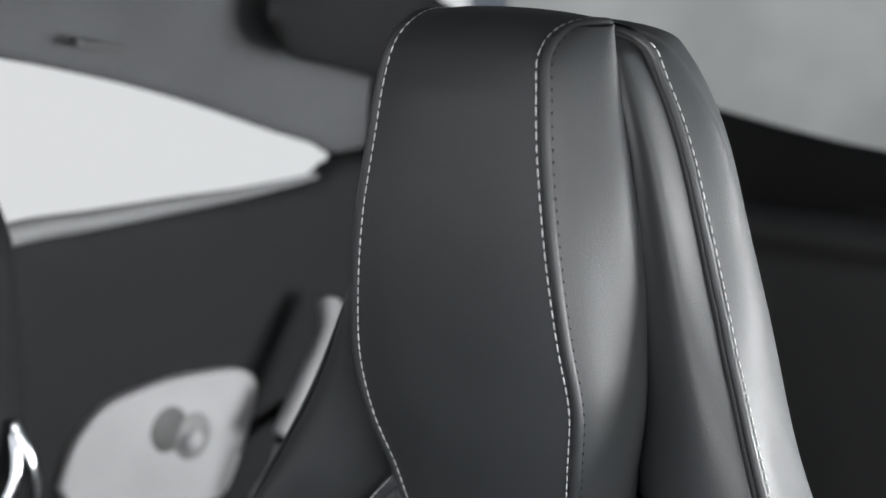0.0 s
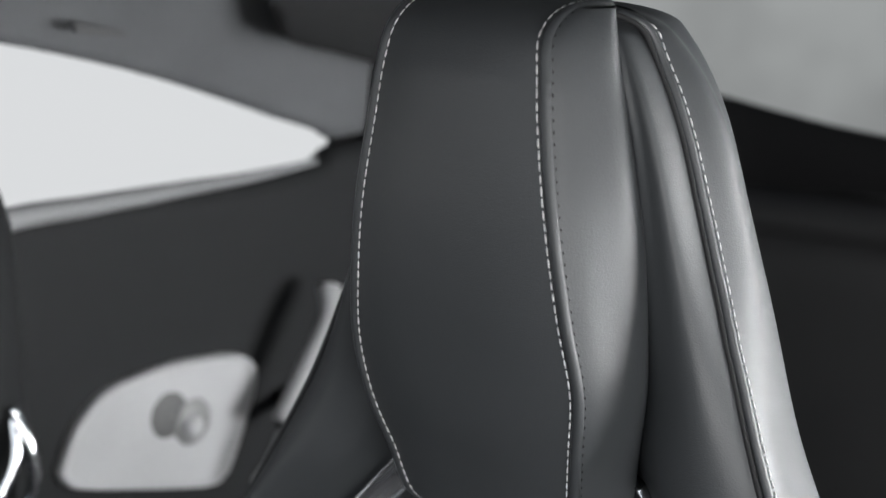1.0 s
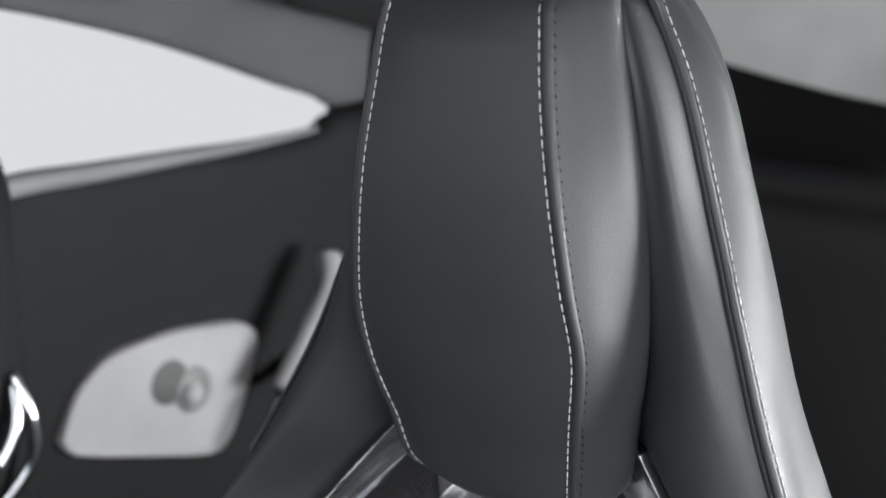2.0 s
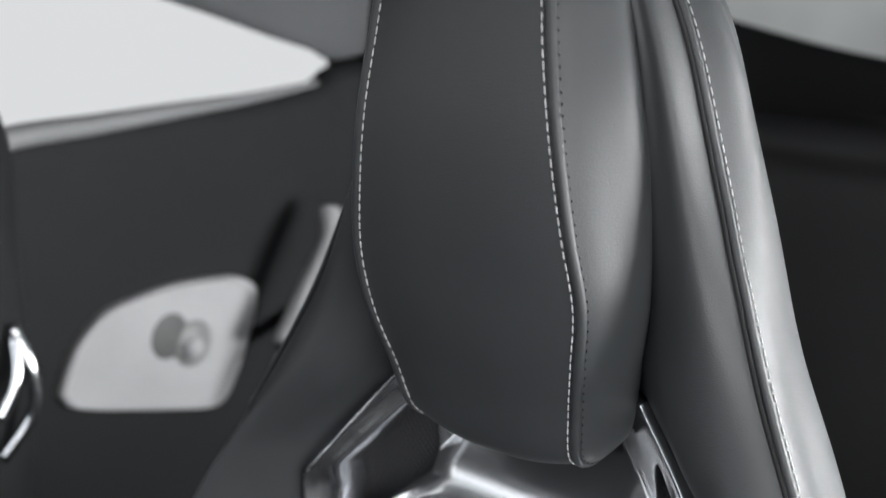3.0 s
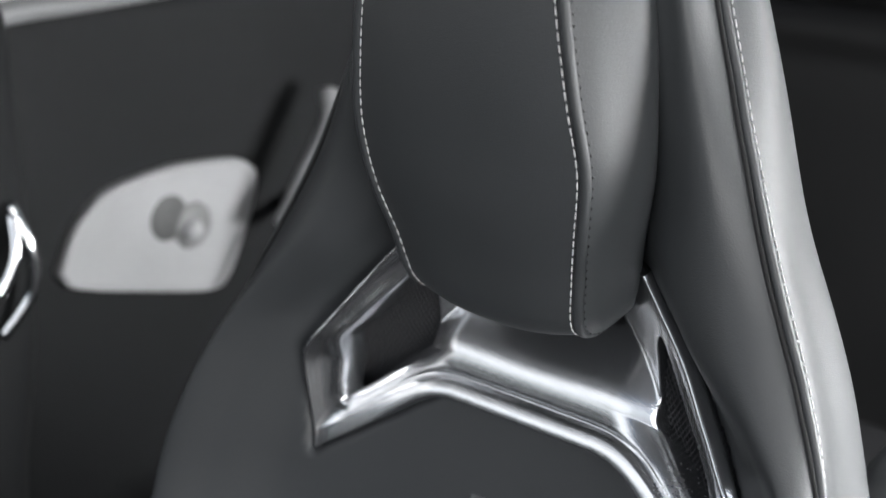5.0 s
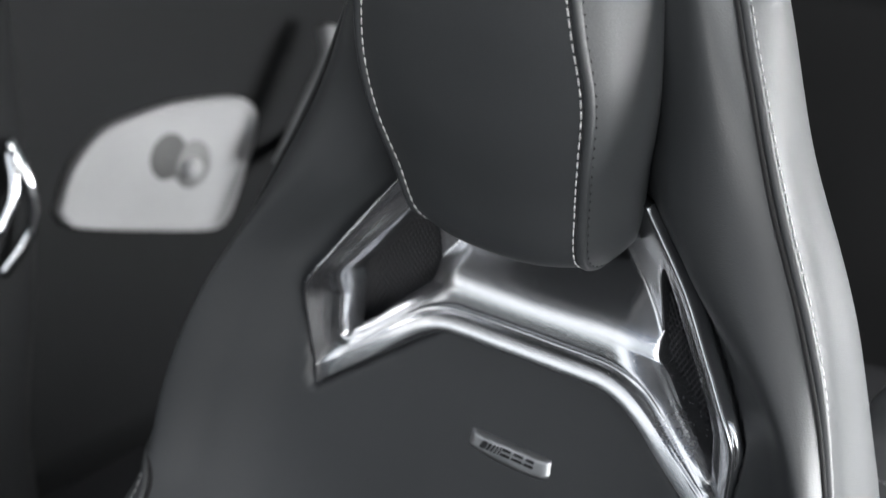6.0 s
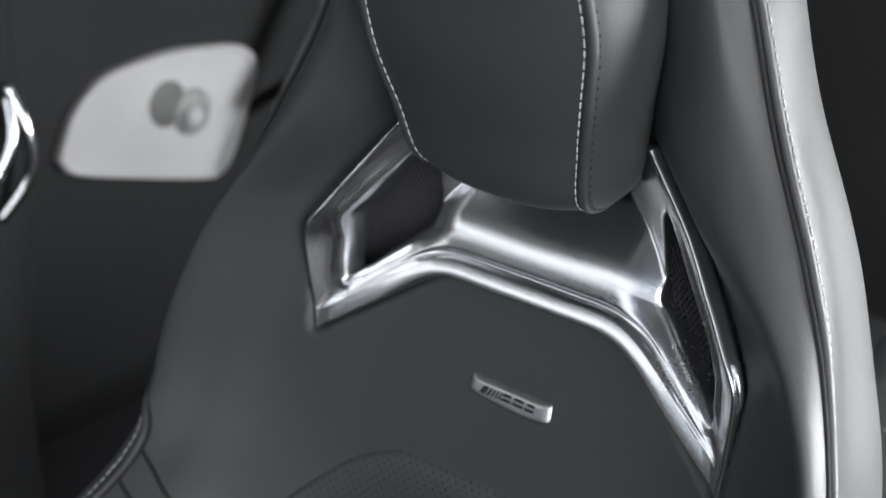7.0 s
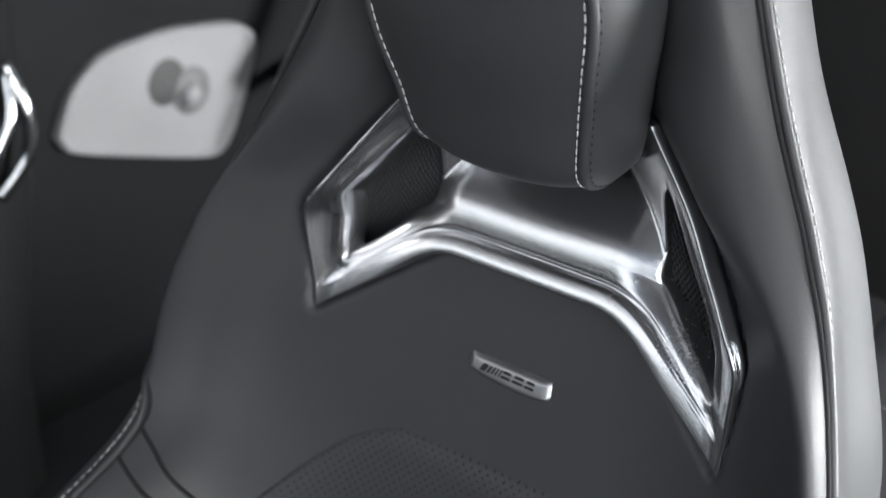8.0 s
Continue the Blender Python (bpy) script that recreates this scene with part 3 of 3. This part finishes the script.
def far_panel(lower):
    """The far door below its window, or the roof side above it, with its thickness at the window."""
    rows = []
    for y in ALONG:
        if lower:
            z0, z1 = float(bottom_z(y)), -BASE
            row = [(FAR - 0.07, y, z0 - 0.05 + BASE), (FAR - 0.016, y, z0 - 0.004 + BASE), (FAR - 0.006, y, z0 - 0.004 + BASE), (FAR + 0.006, y, z0 - 0.014 + BASE)]
            for a in np.linspace(0.05, 1, 12):
                z = z0 + (z1 - z0) * a
                row.append((FAR + 0.008 + 0.004 * math.sin(math.pi * a), y, z + BASE))
            row.append((FAR - 0.07, y, z1 + BASE))
        else:
            z0, z1 = float(top_z(y)), 0.64
            row = [(FAR - 0.07, y, z0 + 0.03 + BASE), (FAR - 0.012, y, z0 + 0.002 + BASE), (FAR - 0.002, y, z0 + 0.004 + BASE)]
            for a in np.linspace(0.04, 1, 12):
                z = z0 + (z1 - z0) * a
                row.append((FAR + 0.30 * a * a, y, z + BASE))
            row.append((FAR - 0.07, y, z1 + BASE))
        rows.append(row)
    return grid(rows, close_v=True)


for low_side, nm, mat, lab in ((True, "wall_far", DOOR, "dark moulded door panel under the far window"), (False, "wall_far_upper", HEADLINER, "grey fabric trimmed roof side above the far window")):
    bm = far_panel(low_side)
    bmesh.ops.recalc_face_normals(bm, faces=bm.faces[:])
    structure(nm, bm, mat, lab, "wall", True)

window = thing("window_1", "bright far side window with a tapering rear end", "window", kind="structure")
ys = np.arange(-0.9, 0.58, 0.02)
pane = [(FAR - 0.03, y, float(bottom_z(y)) + BASE - 0.003) for y in ys] + [(FAR - 0.03, y, float(top_z(y)) + BASE + 0.003) for y in ys[::-1]]
glass_ob = part("pane", slab(pane, 0.004, 0, 0), GLASS, window, "clear glass", False)
glass_ob.visible_shadow = False
SILL = plastic("grey_sill_trim", (0.17, 0.172, 0.176), 0.6)
sill_ys = np.arange(-0.85, 0.56, 0.02)
sill_r = np.interp(sill_ys, [-0.85, 0.1, 0.3, 0.55], [0.013, 0.0125, 0.0095, 0.0035])
sill_bm = bmesh.new()
tube_rows(sill_bm, np.array([(FAR + 0.004, y, float(bottom_z(y)) + BASE + 0.003 - r) for y, r in zip(sill_ys, sill_r)]), sill_r, 12)
part("window_sill", sill_bm, SILL, window, "pale grey sill strip")
part("roof_slot", slab([(FAR + 0.022, y, z + BASE) for y, z in ((0.205, 0.300), (0.262, 0.288), (0.264, 0.280), (0.207, 0.291))], 0.006, 0, 0.001), plastic("dark_grey_plastic", (0.045, 0.045, 0.047), 0.7), bpy.data.objects["wall_far_upper"], "dark grey slot")

structure("backdrop", slab([(-2.6, -3.0, -0.6), (-2.6, 3.4, -0.6), (-2.6, 3.4, 2.4), (-2.6, -3.0, 2.4)], -0.02, 0, 0), GLOW, "white overcast distance outside the window", "backdrop")
REARGLOW = bpy.data.materials.new("grey_overcast_distance")
REARGLOW.use_nodes = True
rt = REARGLOW.node_tree
g = rt.nodes["Principled BSDF"]
g.inputs["Base Color"].default_value = (0, 0, 0, 1)
cloud = rt.nodes.new("ShaderNodeTexNoise")
cloud.inputs["Scale"].default_value, cloud.inputs["Detail"].default_value = 1.4, 3
span = rt.nodes.new("ShaderNodeMapRange")
span.inputs["From Min"].default_value, span.inputs["From Max"].default_value = 0.3, 0.7
span.inputs["To Min"].default_value, span.inputs["To Max"].default_value = 0.21, 0.38
rt.links.new(rt.nodes.new("ShaderNodeTexCoord").outputs["Object"], cloud.inputs["Vector"])
rt.links.new(cloud.outputs["Fac"], span.inputs["Value"])
rt.links.new(span.outputs[0], g.inputs["Emission Strength"])
g.inputs["Emission Color"].default_value = (0.96, 1.0, 1.0, 1)
tagged(structure("backdrop", slab([(-2.5, 3.5, -0.6), (2.5, 3.5, -0.6), (2.5, 3.5, 2.4), (-2.5, 3.5, 2.4)], 0.02, 1, 0), REARGLOW, "pale grey overcast distance behind the rear glass", "backdrop"))

structure("wall_far_rear", slab([(FAR + 0.02, y, z) for y, z in ((0.645, 0.0), (0.645, BASE + 0.64), (0.66, BASE + 0.44), (0.74, BASE + 0.27), (1.3, BASE + 0.15), (1.3, 0.0))], -0.09, 0, 0.006), BLACK, "black rear quarter trim behind the far window", "wall")

# black surround below the rear glass, wrapping round from the far side
lower = spline([(-0.62, 0.425, 0.300), (-0.62, 0.445, 0.268), (-0.62, 0.53, 0.241), (-0.62, 0.62, 0.215), (-0.55, 0.85, 0.13), (-0.44, 0.98, 0.07), (-0.355, 1.0, 0.045), (-0.169, 1.0, 0.058), (0.2, 1.0, 0.07), (0.9, 1.0, 0.08)], 80)
upper = spline([(-0.62, 0.43, 0.330), (-0.62, 0.50, 0.36), (-0.62, 0.62, 0.35), (-0.61, 0.735, 0.288), (-0.53, 0.92, 0.21), (-0.44, 0.99, 0.165), (-0.397, 1.0, 0.156), (-0.174, 1.0, 0.127), (0.2, 1.0, 0.125), (0.9, 1.0, 0.125)], 80)
rows = []
for l, u in zip(lower, upper):
    back = np.array((-0.02, 0.02, 0))
    rows.append([tuple(p + np.array((0, 0, BASE))) for p in (l + back, l, l + (u - l) * 0.03 + np.array((0.002, -0.003, 0)), l + (u - l) * 0.5 + np.array((0.004, -0.006, 0)), l + (u - l) * 0.97 + np.array((0.002, -0.003, 0)), u, u + back)])
bm = grid(rows, close_v=True)
bmesh.ops.recalc_face_normals(bm, faces=bm.faces[:])
structure("trim", bm, BLACK, "black surround below the rear glass", "trim", True)
rear_window = thing("window_2", "rear glass with pale overcast light behind it", "window", kind="structure")
pane = [(-0.70, 1.03, BASE + 0.10), (0.9, 1.03, BASE + 0.08), (0.9, 1.03, BASE + 0.62), (-0.70, 1.03, BASE + 0.62)]
glass_ob = part("pane", slab(pane, 0.004, 1, 0), GLASS, rear_window, "clear glass", False)
glass_ob.visible_shadow = False

bench = thing("rear_bench", "black leather rear bench behind the front seat", "car seat", (0, 0, 0))
BENCH = leather("black_leather", (0.011, 0.011, 0.0115), 0.55)


def bench_sheet(profile, bow):
    rows = []
    for x in np.linspace(-0.62, 1.1, 40):
        crown = bow * math.cos(x * 4)
        rows.append([(x, y, z + crown) for y, z in spline(profile, 26)])
    return faced(grid(rows), (0, -1, 0.3))


part("top_roll", bench_sheet([(1.27, 0.40), (1.24, 0.47), (1.15, 0.497), (1.05, 0.503), (0.99, 0.490), (0.972, 0.462), (0.980, 0.440)], 0.006), BENCH, bench, "black leather top roll")
part("back_panel", bench_sheet([(0.985, 0.445), (0.972, 0.425), (0.955, 0.30), (0.935, 0.12), (0.93, -0.006)], 0.006), BENCH, bench, "black leather back panel")

# ---- speaker in the far door ----
speaker = thing("door_speaker", "pale brushed metal speaker cover on the dark door panel", "speaker", (FAR + 0.014, -0.010, BASE))
OUTLINE = [(0.164, -0.137), (0.186, -0.094), (0.228, -0.066), (0.320, -0.064), (0.414, -0.080), (0.441, -0.102), (0.427, -0.146), (0.390, -0.213), (0.368, -0.226), (0.174, -0.158)]
ring = np.array(OUTLINE + OUTLINE[:1])
ring = even(cornered(ring, [6] * 10, 3), 72)[:-1]
mid = ring.mean(0)
rows = []
for k, (shrink, out) in enumerate(((1.0, -0.02), (1.0, 0.004), (0.985, 0.009), (0.955, 0.010), (0.925, 0.006), (0.90, 0.0055), (0.6, 0.006), (0.3, 0.006), (0.02, 0.006))):
    rows.append([(out, *(mid + (p - mid) * shrink)) for p in ring])
part("cover", faced(grid(rows, close_v=True), (1, 0, 0)), ALUMINIUM, speaker, "pale brushed metal cover")


def disc(y, z, radius, depth, out, rings=8, sides=28):
    return faced(grid([[(out + depth * math.cos(a * math.pi / 2), y + radius * math.sin(a * math.pi / 2) * math.cos(k), z + radius * math.sin(a * math.pi / 2) * math.sin(k)) for k in np.linspace(0, 2 * math.pi, sides, False)] for a in np.linspace(0.02, 1, rings)], close_v=True), (1, 0, 0))


# the dark disc paints the soft shade beside the tweeter's dome
part("tweeter_shade", disc(0.308, -0.120, 0.026, 0.004, 0.005), plastic("tweeter_shade_grey", (0.07, 0.07, 0.07), 0.6), speaker, "dark disc painting the shade beside the tweeter dome")
part("tweeter_ring", disc(0.340, -0.138, 0.026, 0.006, 0.006), plastic("grey_plastic", (0.16, 0.16, 0.16), 0.5), speaker, "grey ring")
part("tweeter_dome", disc(0.334, -0.140, 0.014, 0.012, 0.010), ALUMINIUM, speaker, "pale dome")

# ---- grab handle beside the seat and trim column with chrome pull ----
handle = thing("grab_handle", "pale metal grab handle on the far door", "handle", (0, 0, BASE))
line = spline([(-0.62, 0.506, -0.022), (-0.60, 0.490, -0.045), (-0.60, 0.449, -0.100), (-0.60, 0.409, -0.150)], 24)
part("grip", tube(line, 0.0155, 12, flat=0.7), ALUMINIUM, handle, "pale brushed metal grip")
line = spline([(-0.60, 0.409, -0.162), (-0.60, 0.392, -0.185), (-0.61, 0.374, -0.215)], 12)
part("grip_end", tube(line, 0.009, 12, flat=0.6), ALUMINIUM, handle, "pale brushed metal end")
part("mount", tube([(-0.672, 0.485, -0.150), (-0.62, 0.432, -0.156), (-0.602, 0.412, -0.157)], 0.009, 10), BLACK, handle, "black mount")

column = thing("door_column", "dark padded pillar trim beside the far window", "pillar", (0, 0, 0))
rows = []
for z in np.linspace(0, BASE + 0.66, 50):
    wide = 0.094 - 0.028 * float(smooth01((z - BASE - 0.12) / 0.12)) - 0.035 * float(smooth01((BASE - 0.1 - z) / 0.25))
    rows.append([(-0.62 + 0.05 * math.sin(k), wide - 0.10 + 0.10 * math.cos(k), z) for k in np.linspace(0, 2 * math.pi, 28, False)])
bm = grid(rows, close_v=True)
bmesh.ops.recalc_face_normals(bm, faces=bm.faces[:])
part("pillar_trim", bm, DOOR, column)
pull = thing("chrome_pull", "curved chrome pull on the dark pillar trim", "handle", (0, 0, BASE))
part("bow", tube(spline([(-0.575, 0.052, -0.012), (-0.562, 0.058, -0.050), (-0.560, 0.054, -0.090), (-0.57, 0.026, -0.128)], 30), 0.006, 10), CHROME, pull, "chrome bow")
part("inner_bow", tube(spline([(-0.572, 0.050, -0.020), (-0.562, 0.042, -0.055), (-0.562, 0.022, -0.085)], 24), 0.006, 10), CHROME, pull, "chrome bow")

# ---- stitched block, standing in for a cushion edge seen past the seat's flank ----
console = thing("rear_leather_block", "grey leather block with stitched edge, standing in for a cushion", "console", (0.175, 0.34, 0))
rows = []
for z, k in ((0.0, 1.0), (0.30, 1.0), (0.315, 0.985), (0.327, 0.95), (0.334, 0.88), (0.337, 0.75), (0.338, 0.02)):
    rows.append([(0.070 * k * math.copysign(abs(math.cos(a)) ** 0.5, math.cos(a)), 0.10 * k * math.copysign(abs(math.sin(a)) ** 0.5, math.sin(a)), z) for a in np.linspace(0, 2 * math.pi, 40, False)])
bm = grid(rows, close_v=True)
bmesh.ops.recalc_face_normals(bm, faces=bm.faces[:])
part("lid", bm, leather("mid_grey_leather", (0.14, 0.142, 0.147), 0.5), console, "grey leather block")
part("lid_stitching", stitches([(0.0705 * math.copysign(abs(math.cos(a)) ** 0.5, math.cos(a)), 0.1005 * math.copysign(abs(math.sin(a)) ** 0.5, math.sin(a)), 0.298) for a in np.linspace(0, 2 * math.pi, 120)]), THREAD, console, "pale grey thread stitching")
